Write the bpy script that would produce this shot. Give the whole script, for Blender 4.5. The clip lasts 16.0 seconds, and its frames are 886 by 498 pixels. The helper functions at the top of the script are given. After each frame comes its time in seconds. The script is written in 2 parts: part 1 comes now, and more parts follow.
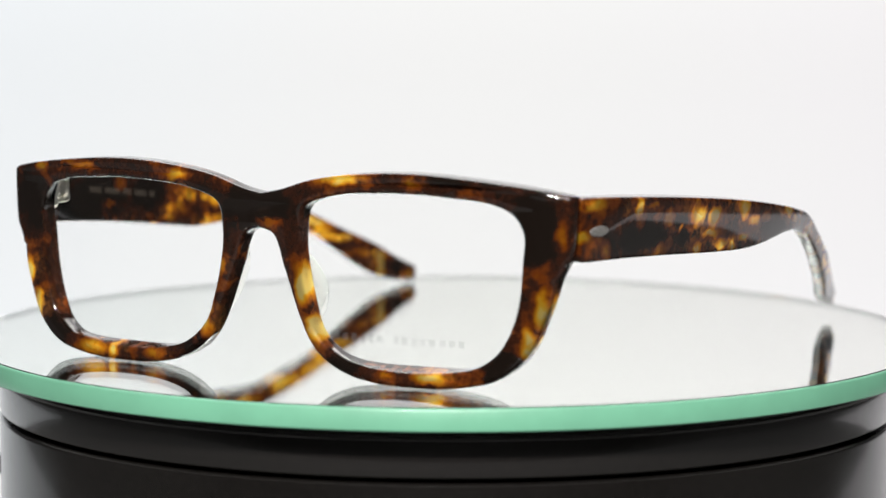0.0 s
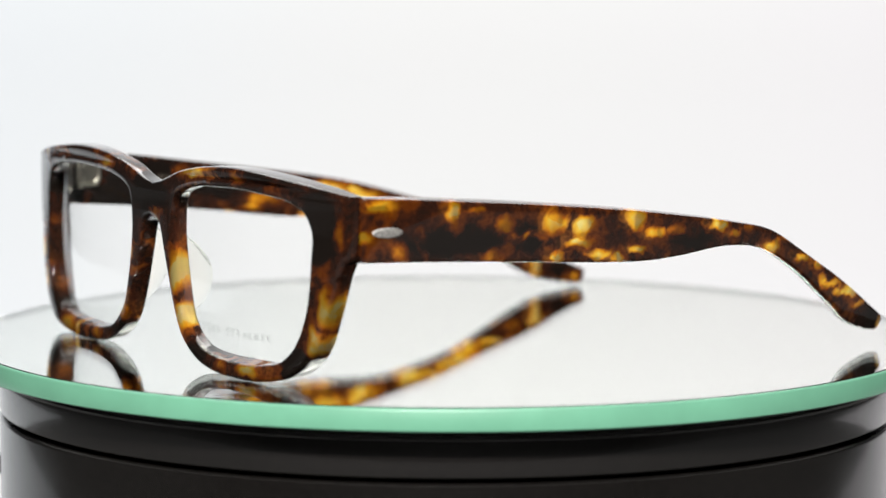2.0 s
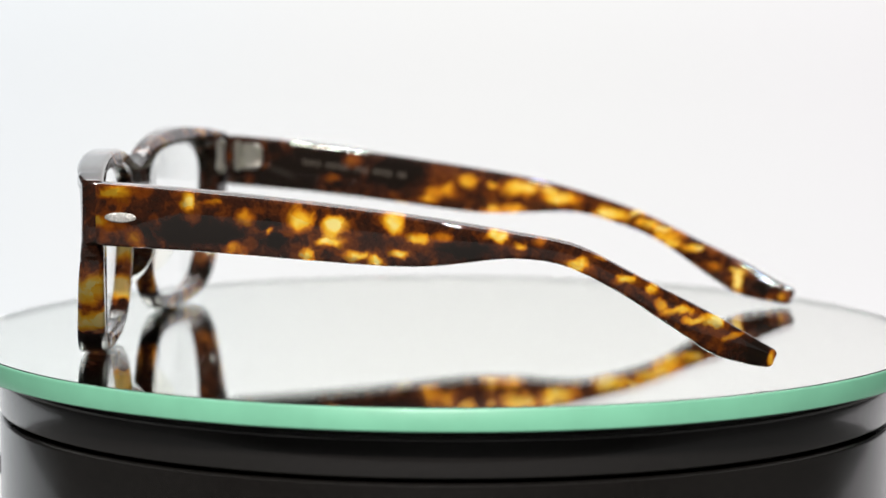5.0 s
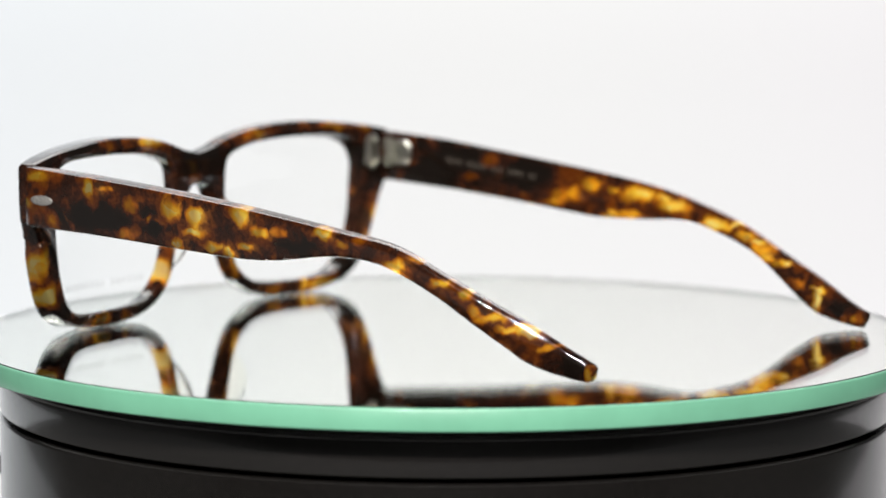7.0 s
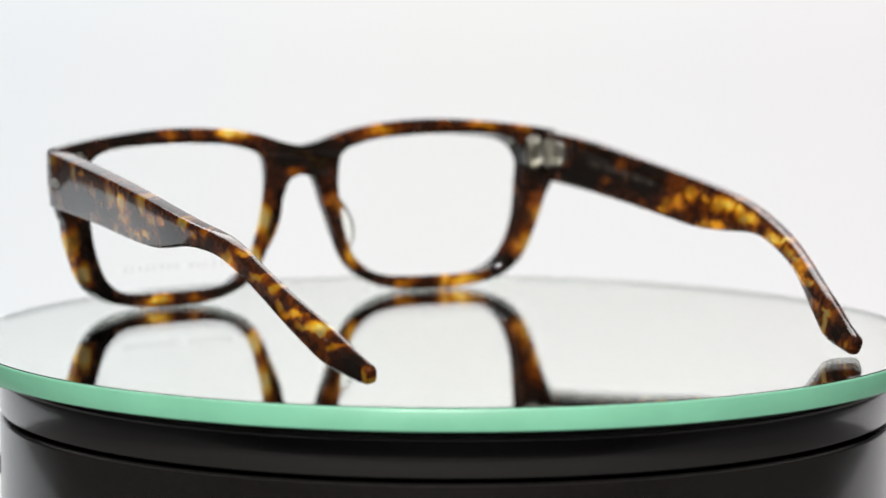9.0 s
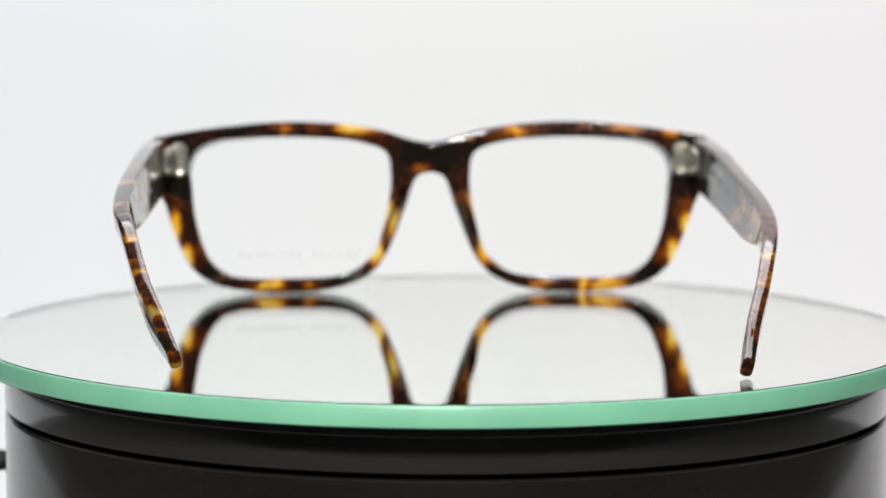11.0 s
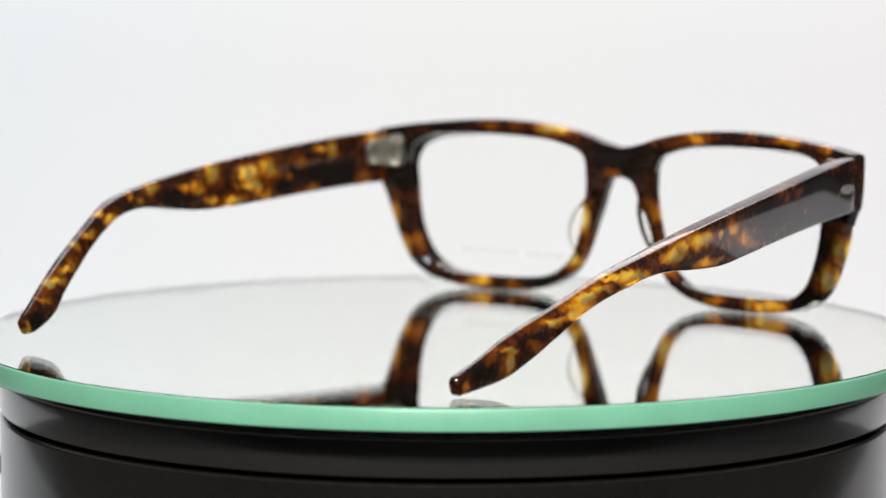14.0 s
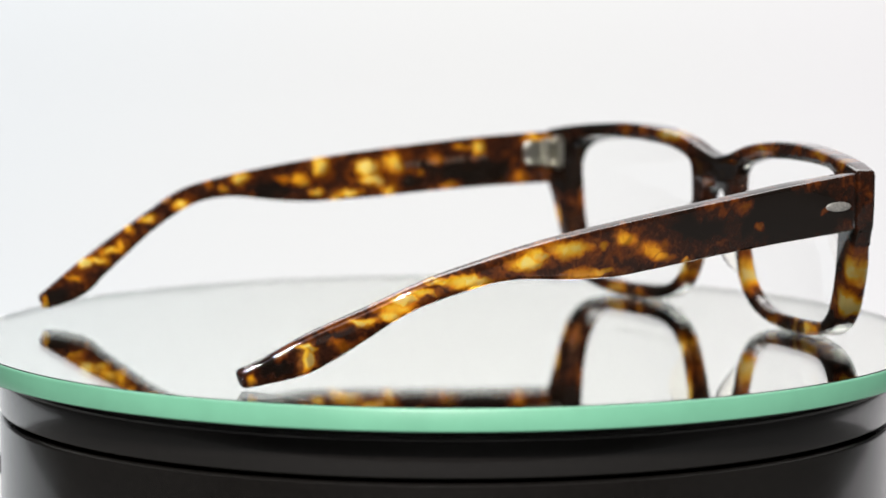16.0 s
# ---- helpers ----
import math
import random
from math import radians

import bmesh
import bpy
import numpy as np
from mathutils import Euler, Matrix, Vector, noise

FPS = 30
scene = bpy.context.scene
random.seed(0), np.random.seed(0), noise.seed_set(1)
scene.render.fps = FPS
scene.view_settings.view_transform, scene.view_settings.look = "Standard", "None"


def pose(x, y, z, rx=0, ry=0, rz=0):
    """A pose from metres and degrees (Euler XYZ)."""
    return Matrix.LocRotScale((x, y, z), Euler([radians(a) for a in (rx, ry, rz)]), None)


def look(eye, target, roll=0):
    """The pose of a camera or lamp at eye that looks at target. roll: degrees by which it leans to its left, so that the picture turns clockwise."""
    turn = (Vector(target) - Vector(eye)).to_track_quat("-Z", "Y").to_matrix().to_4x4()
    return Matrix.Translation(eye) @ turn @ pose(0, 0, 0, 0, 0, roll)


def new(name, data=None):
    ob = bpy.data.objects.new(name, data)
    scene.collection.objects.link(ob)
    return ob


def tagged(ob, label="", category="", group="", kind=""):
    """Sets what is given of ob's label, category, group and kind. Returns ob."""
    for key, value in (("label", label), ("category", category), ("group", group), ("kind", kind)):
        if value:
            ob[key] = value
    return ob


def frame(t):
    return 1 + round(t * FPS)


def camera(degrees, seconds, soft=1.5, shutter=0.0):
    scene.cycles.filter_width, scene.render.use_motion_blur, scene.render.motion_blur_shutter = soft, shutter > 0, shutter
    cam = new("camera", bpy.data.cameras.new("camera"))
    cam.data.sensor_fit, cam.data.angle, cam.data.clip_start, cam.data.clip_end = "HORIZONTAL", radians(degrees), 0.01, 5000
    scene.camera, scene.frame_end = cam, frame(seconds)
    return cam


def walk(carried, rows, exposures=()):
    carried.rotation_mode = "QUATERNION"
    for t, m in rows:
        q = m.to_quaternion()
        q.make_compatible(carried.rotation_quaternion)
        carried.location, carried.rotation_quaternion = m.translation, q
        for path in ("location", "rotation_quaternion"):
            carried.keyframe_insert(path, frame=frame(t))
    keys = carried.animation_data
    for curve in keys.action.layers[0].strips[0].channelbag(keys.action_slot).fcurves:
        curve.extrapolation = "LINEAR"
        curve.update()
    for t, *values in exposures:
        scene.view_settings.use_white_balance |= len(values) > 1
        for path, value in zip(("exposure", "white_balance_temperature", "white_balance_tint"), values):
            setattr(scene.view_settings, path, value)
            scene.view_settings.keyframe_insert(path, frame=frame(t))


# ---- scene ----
MM = 0.001
MIRROR = 18.5          # height of the glasses' reference level over the mirror, mm

# ---- camera: on a tripod, with a slight breathing of the lens while it refocuses ----
cam = camera(16.02, 16.0, soft=1.5)
cam.data.dof.use_dof = True
cam.data.dof.focus_distance = 0.645
cam.data.dof.aperture_fstop = 14.5
AIM = Vector((-0.00106, 0.0, MIRROR * MM))
NEAR = look((0.0, -0.6927, 0.0768 + MIRROR * MM), AIM, 0.157)
FAR = look((0.0, -0.7012, 0.0777 + MIRROR * MM), AIM + Vector((0, 0, -0.00015)), 0.157)
BETWEEN = look((0.0, -0.6975, 0.0773 + MIRROR * MM), AIM + Vector((0, 0, -0.00008)), 0.157)
walk(cam, [(0.0, NEAR), (8.7, NEAR), (9.6, NEAR), (10.4, FAR), (13.35, FAR), (13.5, BETWEEN), (13.65, NEAR), (16.0, NEAR)],
     [(0.0, -0.03), (3.5, 0.0), (7.5, -0.02), (8.7, -0.04), (10.8, -0.09), (14.0, -0.08), (15.0, -0.06), (16.0, -0.03)])

# ---- light ----
world = bpy.data.worlds.new("world")
scene.world = world
world.use_nodes = True
world.node_tree.nodes["Background"].inputs["Color"].default_value = (0.9, 0.95, 1.0, 1)
world.node_tree.nodes["Background"].inputs["Strength"].default_value = 0.05


def lamp(name, eye, target, size, power, colour=(1, 1, 1), shape="DISK", deep=0.5):
    data = bpy.data.lights.new(name, "AREA")
    data.shape, data.size, data.size_y, data.energy, data.color = shape, size, deep, power, colour
    ob = new(name, data)
    ob.matrix_world = look(eye, target)
    return ob


lamp("softbox_lamp", (0.0, 0.62, 0.86), (0, 0, 0.02), 1.0, 7.5, (1.0, 0.98, 0.96), "RECTANGLE")
lamp("spot_lamp", (-0.16, -1.05, 0.85), (0, 0, 0), 0.09, 19.0, (1.0, 0.97, 0.93))
lamp("spot_lamp", (0.04, -1.05, 0.85), (0, 0, 0), 0.09, 19.0, (1.0, 0.97, 0.93))


# ---- materials ----
def material(name):
    mat = bpy.data.materials.new(name)
    mat.use_nodes = True
    tree = mat.node_tree
    return mat, tree, tree.nodes["Principled BSDF"]


def node(tree, kind, **values):
    n = tree.nodes.new(kind)
    for key, value in values.items():
        if key in n.inputs:
            n.inputs[key].default_value = value
    return n


def maths(tree, operation, a, b=None, clamp=False):
    n = tree.nodes.new("ShaderNodeMath")
    n.operation, n.use_clamp = operation, clamp
    for socket, value in zip(n.inputs, (a, b)):
        if value is None:
            continue
        if isinstance(value, (int, float)):
            socket.default_value = value
        else:
            tree.links.new(value, socket)
    return n.outputs[0]


def ramp(tree, fac, stops, blend="EASE"):
    n = tree.nodes.new("ShaderNodeValToRGB")
    n.color_ramp.interpolation = blend
    while len(n.color_ramp.elements) < len(stops):
        n.color_ramp.elements.new(0.5)
    for el, (at, colour) in zip(n.color_ramp.elements, stops):
        el.position, el.color = at, (*colour, 1)
    tree.links.new(fac, n.inputs[0])
    return n.outputs[0]


def tortoise(name, axis, spots, base=0.0, stir=0.0052, busy=1.7, spread=1.0, edge=1.4):
    """Tortoiseshell acetate. spots: along, up, half length, half height (mm), strength (below 0: a dark patch); along runs on the axis 0 (x) or 1 (y)."""
    mat, tree, bsdf = material(name)
    link = tree.links.new
    co = tree.nodes.new("ShaderNodeTexCoord").outputs["Object"]
    warp = node(tree, "ShaderNodeTexNoise", Scale=300.0, Detail=2.0, Roughness=0.5)
    link(co, warp.inputs["Vector"])
    shift = node(tree, "ShaderNodeVectorMath")
    shift.operation = "SUBTRACT"
    link(warp.outputs["Color"], shift.inputs[0])
    shift.inputs[1].default_value = (0.5, 0.5, 0.5)
    grow = node(tree, "ShaderNodeVectorMath")
    grow.operation = "SCALE"
    grow.inputs["Scale"].default_value = stir
    link(shift.outputs[0], grow.inputs[0])
    moved = node(tree, "ShaderNodeVectorMath")
    moved.operation = "ADD"
    link(co, moved.inputs[0])
    link(grow.outputs[0], moved.inputs[1])
    place = moved.outputs[0]
    field, shade, halo = 0.0, 0.0, 0.0
    for along, up, ra, ru, strength in spots:
        m = tree.nodes.new("ShaderNodeMapping")
        m.vector_type = "TEXTURE"
        at = [0.0, 0.0, (up + MIRROR) * MM]
        size = [1.0, 1.0, ru * MM * spread]
        at[axis], size[axis] = along * MM, ra * MM * spread
        m.inputs["Location"].default_value, m.inputs["Scale"].default_value = at, size
        link(place, m.inputs["Vector"])
        length = node(tree, "ShaderNodeVectorMath")
        length.operation = "LENGTH"
        link(m.outputs[0], length.inputs[0])
        fall = maths(tree, "MULTIPLY", maths(tree, "SUBTRACT", 1.15, length.outputs["Value"]), 0.9 if strength < 0 else edge, True)
        fall = maths(tree, "MULTIPLY", fall, abs(strength))
        if strength > 0:
            ring = maths(tree, "MULTIPLY", maths(tree, "SUBTRACT", 2.3, length.outputs["Value"]), 0.10 * strength, True)
            halo = ring if isinstance(halo, float) else maths(tree, "MAXIMUM", halo, ring)
        if strength < 0:
            shade = fall if isinstance(shade, float) else maths(tree, "MAXIMUM", shade, fall)
        else:
            field = fall if isinstance(field, float) else maths(tree, "MAXIMUM", field, fall)
    blotch = node(tree, "ShaderNodeTexNoise", Scale=150.0, Detail=2.5, Roughness=0.5, Distortion=0.6)
    link(place, blotch.inputs["Vector"])
    fine = node(tree, "ShaderNodeTexNoise", Scale=520.0, Detail=3.0, Roughness=0.6)
    link(place, fine.inputs["Vector"])
    v = maths(tree, "MULTIPLY", maths(tree, "SUBTRACT", blotch.outputs["Fac"], 0.525), busy)
    v = maths(tree, "ADD", maths(tree, "MAXIMUM", v, 0.0), base)
    v = maths(tree, "ADD", v, maths(tree, "MULTIPLY", maths(tree, "SUBTRACT", fine.outputs["Fac"], 0.5), 0.32))
    if not isinstance(field, float):
        flake = node(tree, "ShaderNodeTexVoronoi", Scale=300.0, Randomness=1.0)
        link(place, flake.inputs["Vector"])
        cell = node(tree, "ShaderNodeSeparateColor")
        link(flake.outputs["Color"], cell.inputs[0])
        soft = node(tree, "ShaderNodeTexNoise", Scale=330.0, Detail=0.5, Roughness=0.4, Distortion=0.6)
        link(co, soft.inputs["Vector"])
        grain = maths(tree, "ADD", maths(tree, "MULTIPLY", soft.outputs["Fac"], 1.0), maths(tree, "MULTIPLY", cell.outputs[0], 0.75))
        field = maths(tree, "MULTIPLY", field, maths(tree, "ADD", grain, 0.18))
        halo = maths(tree, "MULTIPLY", halo, maths(tree, "ADD", maths(tree, "MULTIPLY", cell.outputs[1], 0.9), 0.3))
        v = maths(tree, "ADD", maths(tree, "ADD", v, halo), maths(tree, "MULTIPLY", field, 0.70))
    if not isinstance(shade, float):
        v = maths(tree, "SUBTRACT", v, shade)
    colour = ramp(tree, v, [(0.0, (0.006, 0.004, 0.003)), (0.11, (0.026, 0.008, 0.004)), (0.24, (0.17, 0.038, 0.004)), (0.40, (0.52, 0.15, 0.006)),
                            (0.60, (0.92, 0.42, 0.012)), (0.82, (1.0, 0.64, 0.05)), (1.0, (1.0, 0.82, 0.27))], "LINEAR")
    clear = ramp(tree, v, [(0.04, (0.0, 0.0, 0.0)), (0.28, (0.78, 0.78, 0.78)), (0.7, (0.84, 0.84, 0.84))], "LINEAR")
    link(colour, bsdf.inputs["Base Color"])
    link(clear, bsdf.inputs["Transmission Weight"])
    bsdf.inputs["Roughness"].default_value = 0.28
    bsdf.inputs["IOR"].default_value = 1.15
    bsdf.inputs["Specular IOR Level"].default_value = 0.1
    bsdf.inputs["Coat Weight"].default_value = 1.0
    bsdf.inputs["Coat Roughness"].default_value = 0.02
    bsdf.inputs["Coat IOR"].default_value = 1.5
    return mat


def plain(name, colour, rough, metal=0.0, scale=400.0, vary=0.15, bump=0.0, coat=0.0):
    mat, tree, bsdf = material(name)
    co = tree.nodes.new("ShaderNodeTexCoord").outputs["Object"]
    n = node(tree, "ShaderNodeTexNoise", Scale=scale, Detail=5.0, Roughness=0.6)
    tree.links.new(co, n.inputs["Vector"])
    low = [c * (1 - vary) for c in colour]
    high = [min(1.0, c * (1 + vary)) for c in colour]
    tree.links.new(ramp(tree, n.outputs["Fac"], [(0.3, low), (0.7, high)]), bsdf.inputs["Base Color"])
    bsdf.inputs["Roughness"].default_value, bsdf.inputs["Metallic"].default_value = rough, metal
    bsdf.inputs["Coat Weight"].default_value = coat
    if bump:
        b = node(tree, "ShaderNodeBump", Strength=bump, Distance=0.0002)
        tree.links.new(n.outputs["Fac"], b.inputs["Height"])
        tree.links.new(b.outputs[0], bsdf.inputs["Normal"])
    return mat


def glass(name, colour=(1, 1, 1), ior=1.5, rough=0.0):
    mat = bpy.data.materials.new(name)
    mat.use_nodes = True
    tree = mat.node_tree
    tree.nodes.remove(tree.nodes["Principled BSDF"])
    g = node(tree, "ShaderNodeBsdfGlass", Color=(*colour, 1), Roughness=rough, IOR=ior)
    tree.links.new(g.outputs[0], tree.nodes["Material Output"].inputs["Surface"])
    return mat


TEMPLE_A_SPOTS = [(-62, 11.9, 2, 1.6, .7), (-59, 18, 4.5, 1.4, .5), (-43, 16.3, 1.8, 2, 1), (-38, 16.4, 2.3, .9, .6),
                  (-31.5, 13.6, 2.5, 2, .5), (-20, 13.4, 2.8, 2.8, .85), (-13, 12.2, 2.8, 2.3, .9)]
TEMPLE_A_SPOTS += [(-1, 13.2, 2.3, 2.7, 1), (4, 10.3, 2.5, 1.4, .8), (-14, 9.2, 3.2, 1.2, .9), (-18.6, 6.3, 1.7, 1.6, 1),
                   (-9, 6.5, 3.4, 1.1, .8), (-5, 5.2, 1.8, 1.4, 1), (0, 6.7, 1.8, 1.1, .8), (-26.5, 10.7, .9, .9, .6)]
TEMPLE_A_SPOTS += [(-54, 8.8, 2, 2.3, .4), (-34, 7.4, 2.3, 1.6, .45), (19.7, 10.9, 2.3, 1.4, 1), (24, 8.9, 1.4, .9, .7),
                   (28, 9.7, 1.4, 1.1, .5), (35.6, 5.4, 2.5, 1.6, 1), (40.6, 7, 2, .9, .6), (50, .2, 1.4, 1.6, .6)]
TEMPLE_A_SPOTS += [(52, -3, 1.6, 1.1, .6), (62, -6.4, 2, 1.4, 1), (73.5, -14.5, .9, 1.6, .9), (9, 10.2, 2.3, 1.1, .35),
                   (55, -4.2, 3.5, 1.1, .75), (58.5, -6, 3, .9, .75), (65.5, -9.5, 2.2, .9, .55), (45, 2.5, 3, 1.1, .7)]
TEMPLE_B_SPOTS = [(8.5, 7.5, 5, 2, .9), (18.4, 5.1, 5, 1.6, .9), (-4, 9.2, 3, 1.6, .7), (-19.5, 3.2, 2, .9, .8),
                  (31, 1.6, 5.5, 1.4, .85), (39, -.2, 3, 1, .7), (45, -3, 4, 1.4, .6), (61.6, -13.2, 1.1, 3.0, 1)]
TEMPLE_B_SPOTS += [(51, -5.7, 3.5, 1, .6), (-32.5, 13.7, 2.8, 1.8, .35), (-37, 9.9, 1.7, 1.1, .3), (-10.7, 6.5, 4, 1.8, .5),
                   (55.5, -10, 2.8, 1.6, .35), (-54, 12.5, 2, .9, .35), (1.3, 2.6, 2.8, .9, .6), (72.5, -16.4, 1.1, 1.1, .5)]
FRONT_SPOTS = [(19, 22, 5.5, 1.6, 1.0), (36, 22, 2, 1.4, .5), (11, 0, 1.8, 4.5, 1.25), (14, -8.5, 2, 3.2, 1.3), (40, -16.5, 4, 1.5, .9),
               (63.2, -2, 1.6, 4.5, .95), (60.5, -9, 1.6, 3.5, 1.0), (66.5, 13, 1.0, 3, .4), (31, -16.5, 2, 1.2, .35)]
FRONT_SPOTS += [(-9.5, 3, 1.6, 3, .5), (-13, -7, 2, 5, 1.15), (-37, -16.5, 1.2, 2.2, 1.1), (-43, -16.5, 5, 1.5, .7), (-62.3, -2, 1.8, 4, 1.1),
                (-59.3, -9, 1.8, 4, 1.25), (-20, 21, 4, 1.5, .55), (-47, 22, 4.5, 1.2, .45), (-58, 21, 2.5, 1.3, .5), (3, 12.5, 4, 1.8, .35), (-26, -16.5, 3, 1.2, .5)]

FRONT_SPOTS += [(0, 15, 9, 5, -.3), (61, 13, 5, 9, -.28), (56, -14, 5, 3.5, -.25), (-61, 14, 5, 8, -.2), (-54, -14, 5, 3, -.2), (21, -15.5, 4, 2.5, -.2),
                (47, 22.5, 7, 1.5, -.2), (-15, -14, 4, 2.5, -.2), (-12, 17, 4, 3, -.15)]
TEMPLE_A_SPOTS += [(-42, 10.5, 14, 3, -.28), (-24, 9, 4, 1.5, -.2), (13, 8, 6, 2.5, -.18), (71, -13, 4, 3.5, -.2), (-28, 12, 5, 2, -.12)]
TEMPLE_B_SPOTS += [(61.8, -10.6, 2.2, .7, 1), (52, -5.6, 1.6, .7, 1), (46, -4.6, 2, 1.3, .9), (43.5, -1.5, 3, .7, 1.15), (36.7, 1.9, 2.6, .7, 1.15),
                   (30.5, 2, 3, 1.6, .8), (15.9, 6.7, 2.5, 1.2, .8), (1.7, 8.1, 1.5, 1, .6), (5.3, 2.4, 6, 1.3, .5), (-13.4, 4.6, 3, 1.2, .5)]
TEMPLE_B_SPOTS += [(-46, 12, 18, 6.5, -.34), (-22, 11, 8, 4, -.26), (68, -14, 4, 2, -.2), (56, -9.5, 4, 2.5, -.16)]
FRONT = tortoise("tortoiseshell_front", 0, FRONT_SPOTS, 0.06, 0.0028, 0.9, 1.0, 1.2)
TEMPLE_A = tortoise("tortoiseshell_temple", 1, TEMPLE_A_SPOTS, 0.085, 0.0034, 0.9, 1.0, 1.4)
TEMPLE_B = tortoise("tortoiseshell_temple", 1, TEMPLE_B_SPOTS, 0.09, 0.0034, 0.9, 1.0, 1.4)
PAD = glass("clear_amber_acetate", (0.998, 0.99, 0.96), 1.12)
LENS = glass("demo_lens", (0.998, 1.0, 0.998), 1.18)


def faint_print(name, colour, cover):
    """Thin ink that lets much of the light through."""
    mat, tree, bsdf = material(name)
    bsdf.inputs["Base Color"].default_value = (*colour, 1)
    bsdf.inputs["Roughness"].default_value = 0.7
    bsdf.inputs["Alpha"].default_value = cover
    return mat


PRINT = faint_print("frosted_print", (0.24, 0.24, 0.25), 0.075)
TEMPLE_PRINT = faint_print("tan_print", (0.36, 0.30, 0.24), 0.06)
SILVER = plain("knurled_silver", (0.46, 0.45, 0.43), 0.45, 0.8, 2200.0, 0.35, 1.0)
STEEL = plain("polished_steel", (0.54, 0.53, 0.47), 0.32, 1.0, 900.0, 0.05, 0.04)
SILVERING = plain("mirror_silvering", (0.985, 0.99, 0.98), 0.0, 1.0, 6.0, 0.004)
PLATE = glass("mirror_glass", (0.995, 1.0, 0.988), 1.5)
EDGE = plain("ground_green_glass", (0.135, 0.35, 0.235), 0.35, 0.0, 60.0, 0.06, 0.0, 0.4)
BLACK = plain("black_gloss_plastic", (0.0062, 0.0056, 0.0052), 0.19, 0.0, 900.0, 0.2, 0.02, 0.3)
RUBBER = plain("black_rubber", (0.01, 0.01, 0.01), 0.6, 0.0, 900.0, 0.3)
WALL = plain("grey_room_paint", (0.10, 0.10, 0.10), 0.9, 0.0, 8.0, 0.06)


def backdrop_material():
    """White sweep whose own glow stands in for the light on it, most where it stands upright: a little cooler on one
    side, a little warmer on the other.
    """
    mat, tree, bsdf = material("glowing_white_sweep")
    co = tree.nodes.new("ShaderNodeTexCoord").outputs["Object"]
    split = tree.nodes.new("ShaderNodeSeparateXYZ")
    tree.links.new(co, split.inputs[0])
    soft = node(tree, "ShaderNodeTexNoise", Scale=2.5, Detail=2.0)
    tree.links.new(co, soft.inputs["Vector"])
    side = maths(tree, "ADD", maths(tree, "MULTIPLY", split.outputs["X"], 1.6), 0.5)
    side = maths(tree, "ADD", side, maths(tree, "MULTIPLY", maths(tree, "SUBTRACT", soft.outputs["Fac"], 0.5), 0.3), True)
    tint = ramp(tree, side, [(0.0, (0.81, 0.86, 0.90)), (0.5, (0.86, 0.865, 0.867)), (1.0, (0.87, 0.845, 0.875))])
    bsdf.inputs["Base Color"].default_value = (0.2, 0.2, 0.2, 1)
    bsdf.inputs["Roughness"].default_value = 0.9
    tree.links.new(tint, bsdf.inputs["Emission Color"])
    # added glow, growing with height, in place of lamps on the sweep
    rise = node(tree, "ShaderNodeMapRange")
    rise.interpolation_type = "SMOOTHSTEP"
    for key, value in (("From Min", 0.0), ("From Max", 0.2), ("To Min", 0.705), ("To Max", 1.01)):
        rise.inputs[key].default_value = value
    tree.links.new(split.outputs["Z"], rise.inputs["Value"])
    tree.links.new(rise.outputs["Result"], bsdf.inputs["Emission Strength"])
    return mat


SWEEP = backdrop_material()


# ---- mesh helpers ----
def part(name, bm, mat, parent=None, label="", smooth=40.0):
    mesh = bpy.data.meshes.new(name)
    bmesh.ops.recalc_face_normals(bm, faces=bm.faces)
    bm.to_mesh(mesh)
    bm.free()
    mesh.materials.append(mat)
    for poly in mesh.polygons:
        poly.use_smooth = True
    mesh.set_sharp_from_angle(angle=radians(smooth))
    ob = new(name, mesh)
    ob.parent = parent
    if label:
        tagged(ob, label)
    return ob


def box(bm, size, m=None, bevel=0.0):
    made = bmesh.ops.create_cube(bm, size=1.0, matrix=(m or Matrix()) @ Matrix.Diagonal((*size, 1)))
    if bevel:
        edges = list({e for v in made["verts"] for e in v.link_edges})
        bmesh.ops.bevel(bm, geom=edges, offset=bevel, segments=3, profile=0.5, affect="EDGES")


def loft(bm, rings, closed=True, caps=True):
    """Quads between rings of equal length."""
    rows = [[bm.verts.new(p) for p in ring] for ring in rings]
    count = len(rows[0])
    for a, b in zip(rows, rows[1:]):
        for i in range(count if closed else count - 1):
            j = (i + 1) % count
            bm.faces.new((a[i], a[j], b[j], b[i]))
    if caps:
        bm.faces.new(rows[0])
        bm.faces.new(rows[-1])
    return rows


def turned(bm, profile, steps=160):
    """A body turned round z from (radius, height) pairs; closed at the axis where the radius is 0."""
    rows = []
    for r, z in profile:
        if r == 0:
            rows.append([bm.verts.new((0, 0, z))])
        else:
            rows.append([bm.verts.new((r * math.cos(math.tau * i / steps), r * math.sin(math.tau * i / steps), z)) for i in range(steps)])
    for a, b in zip(rows, rows[1:]):
        for i in range(steps):
            j = (i + 1) % steps
            if len(a) == 1:
                bm.faces.new((a[0], b[i], b[j]))
            elif len(b) == 1:
                bm.faces.new((a[i], a[j], b[0]))
            else:
                bm.faces.new((a[i], a[j], b[j], b[i]))


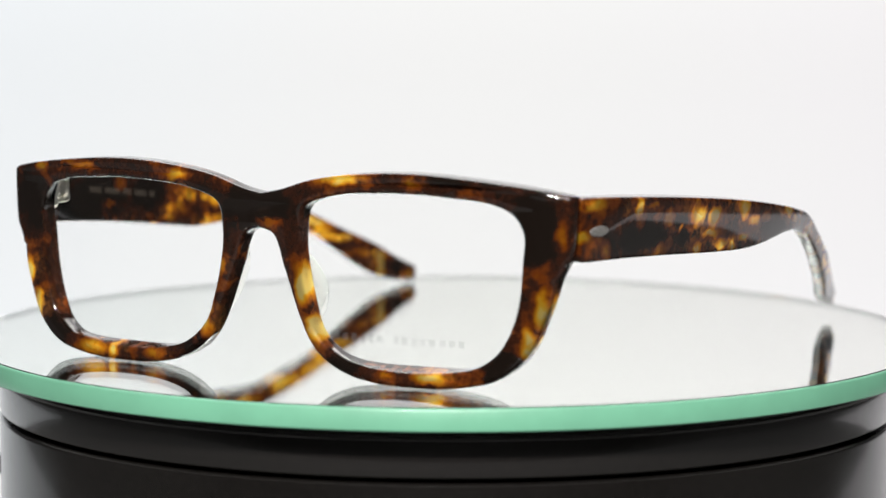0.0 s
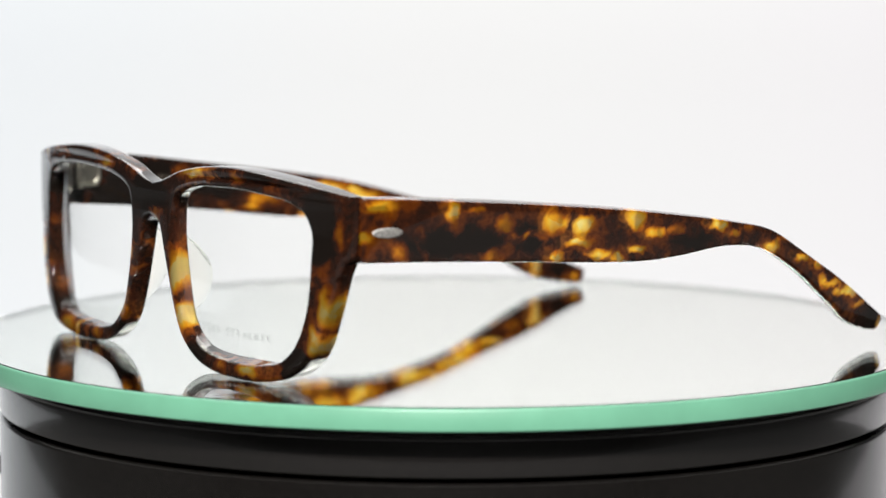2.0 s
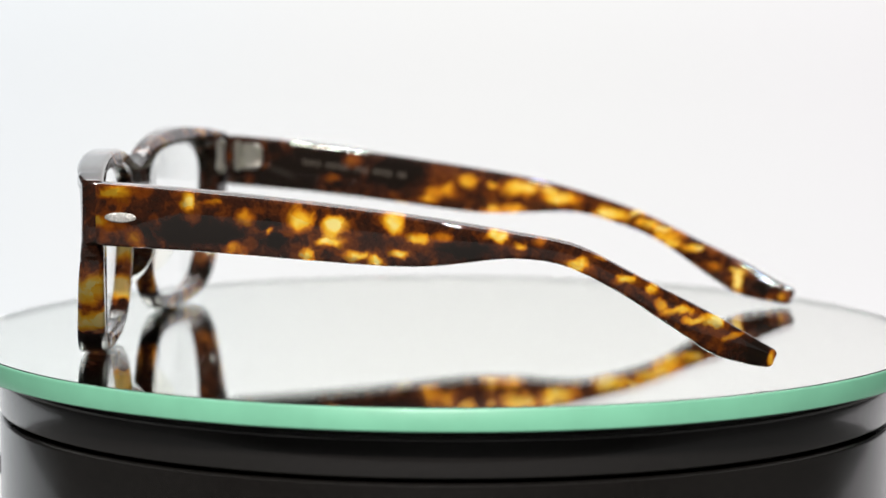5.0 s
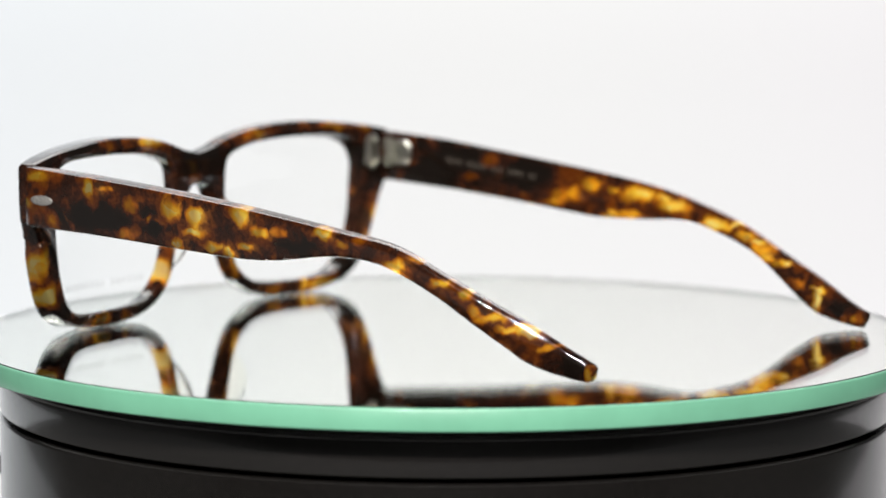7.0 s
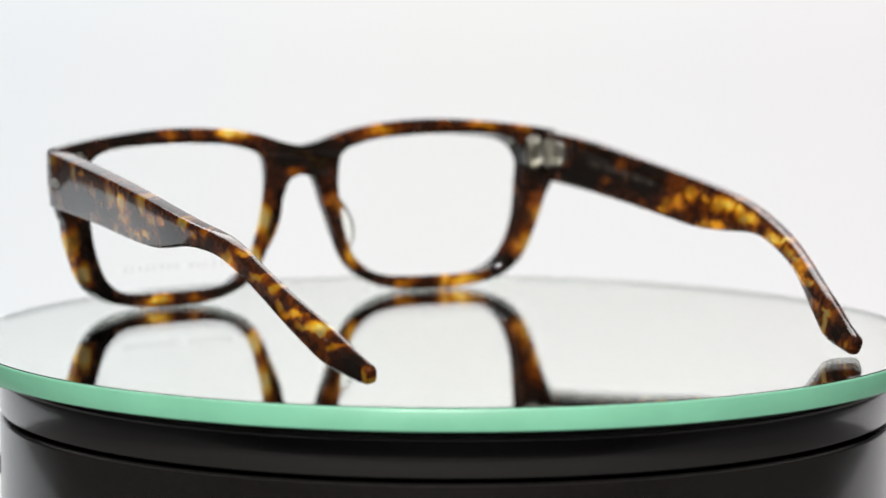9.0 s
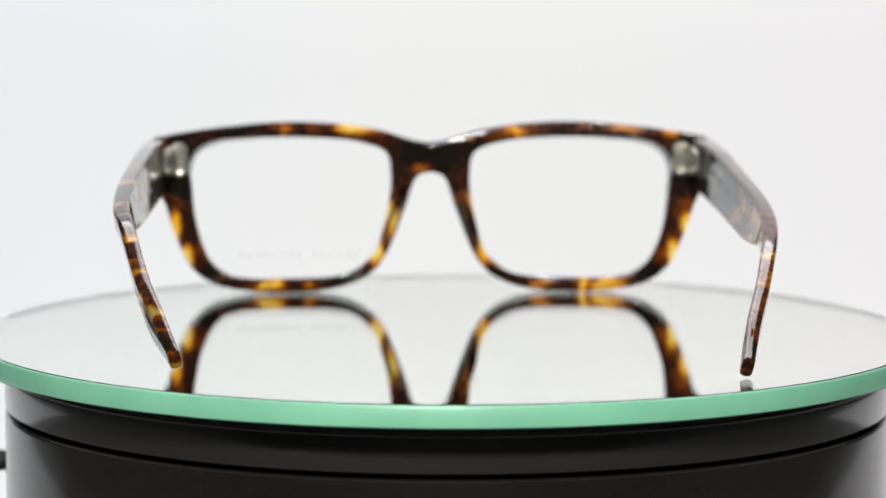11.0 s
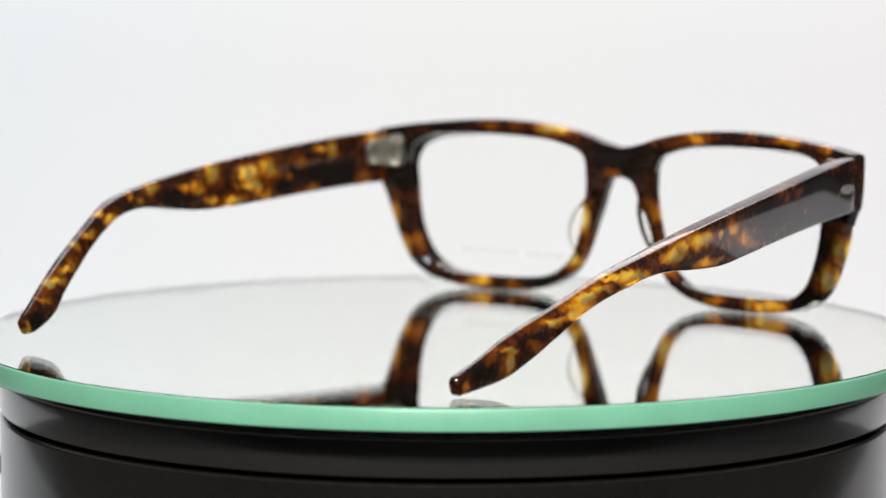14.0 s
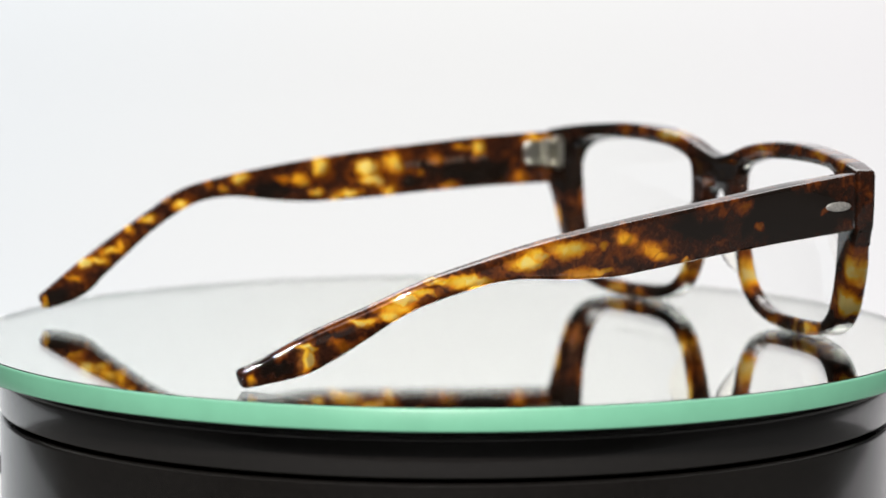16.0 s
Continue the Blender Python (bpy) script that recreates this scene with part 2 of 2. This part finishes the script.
def flow(points, per=8, closed=False):
    """A smooth curve through 2D points."""
    pts = [Vector(p) for p in points]
    n = len(pts)
    out = []
    for i in range(n if closed else n - 1):
        p0 = pts[i - 1] if closed or i else pts[0]
        p1, p2 = pts[i], pts[(i + 1) % n]
        p3 = pts[(i + 2) % n] if closed or i + 2 < n else pts[-1]
        for k in range(per):
            t = k / per
            out.append(0.5 * (2 * p1 + (p2 - p0) * t + (2 * p0 - 5 * p1 + 4 * p2 - p3) * t * t + (3 * p1 - p0 - 3 * p2 + p3) * t ** 3))
    if not closed:
        out.append(pts[-1])
    return out


def table(x, xs, ys):
    return float(np.interp(x, xs, ys))


# ---- setting ----
def setting():
    low, deep = -0.075, 1.0
    bm = bmesh.new()
    line = [(0.15, low), (deep - 0.35, low)]
    for k in range(1, 13):
        a = math.pi / 2 * k / 12
        line.append((deep - 0.35 + 0.35 * math.sin(a), low + 0.35 - 0.35 * math.cos(a)))
    line += [(deep, 0.7), (deep, 1.3)]
    back = [(y, z) for y, z in line]
    rings = []
    for x in np.linspace(-0.6, 0.6, 13):
        up = [(x, y, z) for y, z in back]
        under = [(x, y + 0.003 * (k > 1), z - 0.003) for k, (y, z) in enumerate(back)]
        rings.append(up + under[::-1])
    loft(bm, rings)
    tagged(part("backdrop", bm, SWEEP), "seamless white backdrop sweep behind the turntable, lit by its own added glow", "backdrop", kind="structure")
    for name, size, at in (("wall_north", (3.2, 0.1, 2.6), (0, 1.65, 0.5)), ("wall_south", (3.2, 0.1, 2.6), (0, -1.65, 0.5)),
                           ("wall_west", (0.1, 3.2, 2.6), (-1.65, 0, 0.5)), ("wall_east", (0.1, 3.2, 2.6), (1.65, 0, 0.5)),
                           ("ceiling", (3.4, 3.4, 0.1), (0, 0, 1.85)), ("floor", (3.4, 3.4, 0.1), (0, 0, -0.85))):
        bm = bmesh.new()
        box(bm, size, pose(*at))
        kind = "ceiling" if name == "ceiling" else "floor" if name == "floor" else "wall"
        tagged(part(name, bm, WALL), "dark grey painted %s of the studio" % kind, kind, kind="structure")
    desk = tagged(new("table"), "plain grey table under the white sweep", "table")
    bm = bmesh.new()
    box(bm, (1.9, 1.5, 0.03), pose(0, 0.35, low - 0.0185), 0.003)
    part("tabletop", bm, WALL, desk)
    for sx in (-0.88, 0.88):
        for sy in (-0.32, 1.02):
            bm = bmesh.new()
            box(bm, (0.05, 0.05, 0.69), pose(sx, sy, low - 0.0335 - 0.345), 0.002)
            part("leg", bm, WALL, desk)


# ---- turntable ----
def turntable():
    thing = tagged(new("turntable"), "black glossy plastic turntable with a round mirror on top", "turntable")
    bm = bmesh.new()
    turned(bm, [(0, -0.0160), (0.0978, -0.0160), (0.0983, -0.01612), (0.0986, -0.0164), (0.0987, -0.0168), (0.0987, -0.0740), (0.0987, -0.0750), (0.0975, -0.0785), (0, -0.0785)])
    part("base", bm, BLACK, thing, "", 25)
    bm = bmesh.new()
    bmesh.ops.create_cone(bm, cap_ends=True, segments=24, radius1=0.0026, radius2=0.0022, depth=0.008, matrix=pose(-0.1035, 0.02, -0.0335, 0, 90, 0))
    box(bm, (0.0014, 0.004, 0.005), pose(-0.1008, 0.02, -0.0367), 0.0004)
    part("switch_knob", bm, RUBBER, thing, "small black knob on its side")

    bm = bmesh.new()
    turned(bm, [(0, -0.0050), (0.0945, -0.0050), (0.0945, -0.0070), (0.0975, -0.0071), (0.0982, -0.0073), (0.0986, -0.0077), (0.0987, -0.0083), (0.0987, -0.0142),
                (0.0986, -0.0147), (0.0983, -0.0150), (0.0978, -0.0151), (0, -0.0151)])
    platter = part("platter", bm, BLACK, thing, "black glossy plastic platter", 25)
    bm = bmesh.new()
    turned(bm, [(0, 0), (0.1048, 0), (0.1050, -0.00015), (0.1050, -0.0044), (0, -0.0044)], 220)
    plate = part("mirror_plate", bm, PLATE, thing, "round clear mirror glass plate", 15)
    bm = bmesh.new()
    turned(bm, [(0, -0.0045), (0.1049, -0.0045), (0.1049, -0.0048), (0, -0.0048)], 220)
    part("silvering", bm, SILVERING, plate, "silvered mirror back", 15)
    bm = bmesh.new()
    turned(bm, [(0.10505, -0.00015), (0.1054, -0.0003), (0.1056, -0.0006), (0.1056, -0.0045), (0.1054, -0.0047), (0.10505, -0.0047), (0.10505, -0.00015)], 220)
    part("edge_band", bm, EDGE, plate, "pale green ground glass edge")
    return platter, plate


# ---- eyeglasses ----
HALF_OUTER = [(0, 18.3), (4.8, 19.2), (11.6, 21.3), (18.5, 22.6), (26, 23.4), (34, 23.7), (42, 23.4), (53, 22.4), (60, 21.5), (66.3, 20.4)]
HALF_END = [(67.3, 20.0), (67.6, 18.5), (67.4, 12), (66.9, 8.2), (66.2, 7.0)]
HALF_UNDER = [(65.0, 5.0), (63.6, 2.0), (61, -4.5), (59.3, -8.7), (57, -12.0), (53.6, -14.7), (49, -16.4), (40, -17.7), (31.5, -17.9), (23.5, -17.2),
              (18.2, -15.8), (14.3, -13.6), (11.6, -10.6), (9.6, -6.9), (7.6, -2), (5.9, 3), (4.4, 7.8), (2.9, 10.2), (0, 11.1)]
HALF_LENS = [(59.9, 12), (59.6, 8), (58.9, 1), (57.5, -4.5), (55.2, -9.4), (52.4, -12.4), (48.8, -14.3), (42, -15.4), (34, -15.7), (26, -15.4),
             (20, -14.3), (15.8, -12), (12.6, -8.5), (11.0, -3.6), (9.7, 2), (8.9, 7.6), (9.0, 11.7), (9.5, 15.2), (11.1, 17.2), (14.5, 18.6),
             (20, 19.9), (27, 20.6), (34, 20.9), (42, 20.7), (50, 19.9), (54.7, 18.8), (57.8, 17), (59.3, 14.6)]
MID = 0.6


def face_y(x):
    return -73.6 + (2.08e-4 * x * x + 3.63e-7 * x ** 4) * (1.0 if x > 0 else 0.75)


def rear_y(x):
    return -69.2 + 0.012 * x + 0.0016 * x * x


def front_piece(parent):
    half = flow(HALF_OUTER, 8) + flow(HALF_END, 4) + flow(HALF_UNDER, 6)
    outline = half + [Vector((-p.x, p.y)) for p in reversed(half[1:-1])]
    eye = [p - (p - Vector((34.4, 2.6))).normalized() * (0.95 if p.x < 45 else 0.95 - 0.04 * (p.x - 45)) * (0.55 if p.y < -14.2 else 1.0 if p.y > -8 else 1.0 - 0.45 * (-8 - p.y) / 6.2) for p in flow(HALF_LENS, 5, True)]
    centre = Vector((34.4, 2.6))
    polar = np.array(sorted((math.atan2(p.y - centre.y, p.x - centre.x), (p - centre).length) for p in eye))
    curve = bpy.data.curves.new("front_outline", "CURVE")
    curve.dimensions, curve.fill_mode = "2D", "BOTH"
    curve.extrude, curve.bevel_depth, curve.bevel_resolution, curve.offset = 0.1, 1.1, 6, -1.1
    for loop in (outline, eye, [Vector((-p.x, p.y)) for p in eye]):
        s = curve.splines.new("POLY")
        s.points.add(len(loop) - 1)
        for q, p in zip(s.points, loop):
            q.co = (p.x, p.y, 0, 1)
        s.use_cyclic_u = True
    ob = bpy.data.objects.new("front_outline", curve)
    mesh = ob.to_mesh()
    bm = bmesh.new()
    bm.from_mesh(mesh)
    ob.to_mesh_clear()
    bpy.data.objects.remove(ob)
    bmesh.ops.remove_doubles(bm, verts=bm.verts, dist=0.001)
    for v in bm.verts:
        x, z, d = v.co.x, v.co.y, v.co.z
        # the bevel keeps its size; the flat part takes up the rest of the thickness
        f, r = face_y(x), rear_y(x)
        y = f + 1.2 - d if d > 0 else r - 1.2 - d
        # the face flares a little towards the lower, outer edge
        arm = Vector((abs(x) - 34.4, z - 2.6))
        rim = float(np.interp(math.atan2(arm.y, arm.x), polar[:, 0], polar[:, 1], period=math.tau))
        if arm.length > rim + 1.25 and abs(x) > 6:
            k = min(1.0, max(0.0, (7.0 - z) / 9.0))
            arm = arm.normalized() * table(abs(x), [12, 22, 34, 52], [0.3, 0.9, 0.9, 1.5]) * k * k * (3 - 2 * k) * (0.45 + 0.55 * min(1.0, max(0.0, (r - y) / (r - f))))
            x, z = x + math.copysign(arm.x, x), z + arm.y
            if abs(x) > 60 and z > 4:
                x += math.copysign(0.5, x) * min(1.0, max(0.0, (r - y) / (r - f)))
        elif arm.length < rim + 1.2:
            # the opening widens backwards at its outer side, and its front lip stands inwards
            arm = arm.normalized()
            deep = min(1.0, max(0.0, (r - y) / (r - f)))
            out = max(0.0, arm.x) ** 2
            under = max(0.0, -arm.y) ** 2
            lip = 0.55 + min(1.3, max(-0.1, 0.5 + 1.6 * arm.y)) * out - 1.2 * under
            arm = arm * (lip * deep + (0.6 * under - 1.4 * out) * (1.0 - deep))
            x, z = x - math.copysign(arm.x, x), z - arm.y
        v.co = ((x + MID) * MM, y * MM, (z + MIRROR) * MM)
    return part("front", bm, FRONT, parent, "dark brown and amber tortoiseshell acetate front", 50)


def lens_y(x, z):
    u, w = (abs(x) - 34.4) / 26, (z - 2.6) / 18
    return face_y(x) + 2.4 - 2.4 * max(0.0, 1 - 0.5 * (u * u + w * w))


def lens(side, parent):
    eye = flow(HALF_LENS, 3, True)
    cx, cz = 34.4, 2.6
    bm = bmesh.new()
    shells = []
    for thick in (0.0, 1.4):
        rings = []
        for k in (1.004, 0.8, 0.55, 0.3, 0.1):
            ring = []
            for p in eye:
                x, z = cx + (p.x - cx) * k, cz + (p.y - cz - 0.8 * min(1.0, max(0.0, -p.y / 12))) * k
                ring.append(((side * x + MID) * MM, (lens_y(x, z) + thick) * MM, (z + MIRROR) * MM))
            rings.append(ring)
        shells.append(rings)
    loft(bm, shells[0][::-1] + shells[1])
    ob = part("lens", bm, LENS, parent, "clear demo lens", 60)
    ob.visible_shadow = False
    return ob


def lens_print(parent):
    """The faint lettering on one lens, as bars."""
    x = 18.4
    for word in (6, 8):
        for k in range(word):
            wide = 1.35 if k % 3 else 1.1
            bm = bmesh.new()
            z = -9.4
            box(bm, (wide * MM, 0.00003, 1.5 * MM), Matrix.Translation(((x + MID) * MM, (lens_y(x, z) - 0.03) * MM, (z + MIRROR) * MM)) @ pose(0, 0, 0, 0, 0, -2))
            part("letter_bar", bm, PRINT, parent)
            x += wide + 0.75
        x += 1.7


def temple(side, parent):
    """One arm; side +1 or -1 along x. Each has its own set of the tip, as the glasses stand a little askew."""
    if side > 0:
        top = [(-62.6, 19.8), (-48, 18.8), (-26, 17.1), (-3.4, 14.9), (14, 12.6), (25.7, 10.7), (33, 9.3), (38, 7.4), (44.5, 3.9), (51, 0.4), (57.7, -3.1),
               (64.7, -6.9), (72, -11.2), (75.4, -13.2)]
        low = [(-62.6, 7.0), (-48, 6.4), (-31.5, 5.6), (-14.7, 4.6), (-3.3, 4.1), (3.5, 4.1), (10.5, 4.7), (19.7, 5.9), (25.8, 5.9), (32, 4.9), (38, 2.3),
               (44.6, -1.5), (51, -6), (58, -10.8), (62, -13.1), (66.3, -14.6), (72, -16.0), (75.4, -16.5)]
        out = [(-62.6, 69.0), (-56.5, 69.8), (-18.8, 72), (-0.6, 73.0), (19.4, 73.5), (30, 72.3), (40, 70.4), (53, 67.4), (63.7, 64.0), (75.4, 60.0)]
    else:
        top = [(-62.6, 19.7), (-48, 18.1), (-31, 15.8), (-4, 12.0), (14, 8.9), (27.5, 5.4), (38.8, 1.8), (51, -3.6), (61.6, -8.2), (68.4, -11.8), (72, -13.5), (75.4, -15.0)]
        low = [(-62.6, 7.6), (-31, 4.4), (-10.7, 1.9), (-1.4, 0.9), (9, 1.0), (19, 1.5), (25, 1.0), (29.7, -0.2), (37.7, -2.7), (44.5, -5.9), (55.5, -13.2), (61.0, -15.9),
               (67, -17.4), (75.4, -18.6)]
        out = [(-62.6, 67.2), (-56.5, 68.3), (-20, 70.2), (8.4, 71.3), (25, 70.4), (45, 66.2), (59.5, 62.2), (75.4, 58.3)]
    top, low, out = flow(top, 6), flow(low, 6), flow(out, 6)

    def at(line, y):
        return table(y, [p.x for p in line], [p.y for p in line])

    stations = np.r_[-62.6, -62.3, np.linspace(-61, 72, 67), 73, 74, 74.9, 75.15, 75.4]
    rings = []
    for y in stations:
        y = float(y)
        zt, zl, xo = at(top, y), at(low, y), at(out, y)
        thick = table(y, [-62.6, -50, 0, 25, 40, 60, 74.6], [4.6, 4.3, 3.8, 3.6, 3.2, 3.1, 2.6])
        shrink = table(y, [-62.6, -62.3, -61, 73, 74, 74.9, 75.15, 75.4], [0.35, 0.1, 0, 0, 0.0, 0.02, 0.1, 0.3])
        zt, zl, xo, xi = zt - shrink, zl + shrink, xo - shrink, xo - thick + shrink
        r = min(table(y, [10, 38, 55, 70, 75.4], [0.75, 1.0, 1.25, 1.2, 0.8]), 0.34 * (zt - zl), 0.46 * (xo - xi))
        slant = table(y, [58, 73], [0.0, 0.42])
        lean = table(y, [-62.6, -45, 22, 45, 75], [0.0, 0.13, 0.13, 0.14, 0.17])
        trim = table(y, [55, 75], [0.0, 0.9 if side > 0 else 0.2])
        pivot = zt - table(y, [10, 50], [0.5, 0.0]) * (zt - zl)
        ring = []
        for ox, oz, a0 in ((xo - r, zt - r, 0), (xi + r, zt - r, 90), (xi + r, zl + r, 180), (xo - r, zl + r, 270)):
            for k in range(5):
                a = radians(a0 + 22.5 * k)
                zr = oz + r * math.sin(a)
                across = ox + r * math.cos(a)
                ring.append((side * (across - lean * (pivot - zr)) * MM, (y - slant * (zt - zr) - trim) * MM, (zr + lean * (xo - across) + 0.15 + MIRROR) * MM))
        rings.append(ring)
    bm = bmesh.new()
    loft(bm, rings)
    ob = part("temple", bm, TEMPLE_A if side > 0 else TEMPLE_B, parent, "tortoiseshell acetate temple with a curved tip", 35)

    # silver oval plaque near the hinge
    bm = bmesh.new()
    xo = at(out, -57.2)
    slope = math.degrees(math.atan2(at(out, -54) - at(out, -60), 6))
    m = Matrix.Translation((side * (xo + 0.02) * MM, -57.2 * MM, (13.0 + MIRROR) * MM)) @ pose(0, 0, 0, 0, 0, -side * slope)
    rings = []
    for depth, k in ((-0.25, 1.0), (0.08, 1.0), (0.2, 0.93), (0.24, 0.8), (0.25, 0.4)):
        rings.append([m @ Vector((side * depth * MM, 3.3 * k * math.cos(math.tau * i / 32) * MM, 1.05 * k * math.sin(math.tau * i / 32) * MM)) for i in range(32)])
    loft(bm, rings)
    part("rivet_plaque", bm, SILVER, ob, "silver oval rivet plaque")

    # printing inside the temple
    y = -44.0
    random.seed(5 + side)
    for word in (4, 5, 3, 4, 2):
        for k in range(word):
            bm = bmesh.new()
            xi = at(out, y) - table(y, [-62.6, -50, 0, 40], [4.6, 4.3, 3.8, 3.7])
            zc = 0.5 * (at(top, y) + at(low, y)) + 1.2
            box(bm, (0.00004, 0.75 * MM, 1.3 * MM), pose(side * (xi + 0.06) * MM, y * MM, (zc + 0.5 + MIRROR) * MM, 0, side * 7.4, 0))
            part("letter_bar", bm, TEMPLE_PRINT, ob)
            y += 1.15
        y += 1.2
    return ob, at(out, -60) - 4.5


def hinge(side, inner, parent):
    """A five-barrel hinge: an eight-sided embossed plate in the front, a smaller one in the temple, knuckles between them."""
    z = 14.9
    x0, y0 = inner - 3.0, rear_y(side * (inner - 3.0)) + 0.1

    def plate(name, ring, depths, m, owner, label=""):
        bm = bmesh.new()
        loft(bm, [[m @ Vector((u * k * MM, w * k * MM, d * MM)) for u, w in ring] for d, k in depths])
        return part(name, bm, STEEL, owner, label, 30)

    def knob(name, radius, squash, place, owner):
        bm = bmesh.new()
        bmesh.ops.create_uvsphere(bm, u_segments=16, v_segments=10, radius=radius * MM, matrix=Matrix.Translation(Vector(place) * MM) @ Matrix.Diagonal((*squash, 1)))
        part(name, bm, STEEL, owner)

    eight = [(-2.3, -2.6), (-2.3, 2.6), (-1.1, 4.2), (1.0, 4.2), (2.2, 3.1), (2.2, -3.1), (1.0, -4.2), (-1.1, -4.2)]
    eight = [(-side * u, w) for u, w in eight]
    raised = ((-0.6, 1.0), (0.45, 1.0), (0.75, 0.93), (0.8, 0.80), (0.55, 0.72), (0.5, 0.66), (0.8, 0.56), (0.8, 0.5))
    facing = Matrix.Translation((side * x0 * MM, y0 * MM, (z + MIRROR) * MM)) @ Matrix(((1, 0, 0, 0), (0, 0, 1, 0), (0, 1, 0, 0), (0, 0, 0, 1)))
    body = plate("hinge", eight, raised, facing, parent, "silver steel barrel hinge with embossed plates")
    small = [(-3.0, -1.9), (-3.0, 1.9), (-1.9, 3.1), (2.6, 3.1), (2.6, -3.1), (-1.9, -3.1)]
    inwards = Matrix.Translation((side * (inner - 0.1) * MM, -57.0 * MM, (z - 0.2 + MIRROR) * MM)) @ Matrix(((0, 0, -side, 0), (-1, 0, 0, 0), (0, 1, 0, 0), (0, 0, 0, 1)))
    plate("temple_plate", small, ((-0.4, 1.0), (0.45, 1.0), (0.7, 0.92), (0.7, 0.74), (0.45, 0.66)), inwards, body)
    for k in range(5):
        bm = bmesh.new()
        wide = 1.5 if k % 2 else 1.3
        bmesh.ops.create_cone(bm, cap_ends=True, segments=24, radius1=wide * MM, radius2=wide * MM, depth=1.1 * MM,
                              matrix=pose(side * (inner - 1.2) * MM, -59.9 * MM, (z - 2.6 + 1.25 * k + MIRROR) * MM))
        bmesh.ops.bevel(bm, geom=[e for e in bm.edges if abs(e.verts[0].co.z - e.verts[1].co.z) < 1e-6], offset=0.0003, segments=3, affect="EDGES")
        part("barrel", bm, STEEL, body)
    bm = bmesh.new()
    bmesh.ops.create_cone(bm, cap_ends=True, segments=20, radius1=0.75 * MM, radius2=0.75 * MM, depth=7.0 * MM,
                          matrix=pose(side * (inner - 1.2) * MM, -59.9 * MM, (z - 0.1 + MIRROR) * MM))
    part("hinge_pin", bm, STEEL, body)
    for dz in (-2.3, 2.1):
        knob("screw_head", 0.8, (0.7, 1, 1), (side * (inner - 0.9), -55.3, z + dz + MIRROR), body)
    for dz in (-2.9, 2.9):
        knob("rivet_head", 0.75, (1, 0.7, 1), (side * (x0 + 1.0), y0 + 0.8, z + dz + MIRROR), body)


def nose_pad(side, parent):
    """A flattened, clear pad that grows backwards from the rim beside the nose."""
    bm = bmesh.new()
    rings = []
    for k in range(15):
        u = k / 14
        z = 7.8 - 15.4 * u
        bulge = math.sin(math.pi * min(1, max(0, u * 0.94 + 0.03))) ** 0.7
        x0 = table(z, [-7, -2, 3, 8], [9.9, 8.1, 6.4, 5.0])
        reach = 5.8 * bulge
        ring = []
        for i in range(16):
            a = math.tau * i / 16
            depth = 0.5 - 0.5 * math.cos(a)
            side_w = (1.1 * bulge + 0.15) * math.sin(a)
            ring.append((side * (x0 + 1.0 + side_w + 1.7 * depth * bulge) * MM + MID * MM, (-70.2 + (reach + 0.6) * depth) * MM, (z + MIRROR) * MM))
        rings.append(ring)
    loft(bm, rings)
    part("nose_pad", bm, PAD, parent, "clear amber acetate nose pad")


def eyeglasses():
    thing = tagged(new("eyeglasses"), "tortoiseshell acetate eyeglasses with clear lenses standing open on the mirror", "eyeglasses")
    front = front_piece(thing)
    for side in (1, -1):
        ob = lens(side, thing)
        if side > 0:
            lens_print(ob)
        arm, inner = temple(side, thing)
        hinge(side, inner, thing)
        nose_pad(side, front)
    return thing


def motions():
    """The turntable turns evenly, clockwise from above, and carries the glasses."""
    rows = [(t, 0.864 - 13.208 * t) for t in np.arange(0, 16.01, 1.0)]
    for turning in (platter, plate):
        walk(turning, [(float(t), pose(0, 0, 0, 0, 0, a)) for t, a in rows])
    walk(glasses, [(float(t), pose(0, 0, 0, 0, 0, a - 32.507)) for t, a in rows])


setting()
platter, plate = turntable()
glasses = eyeglasses()
motions()
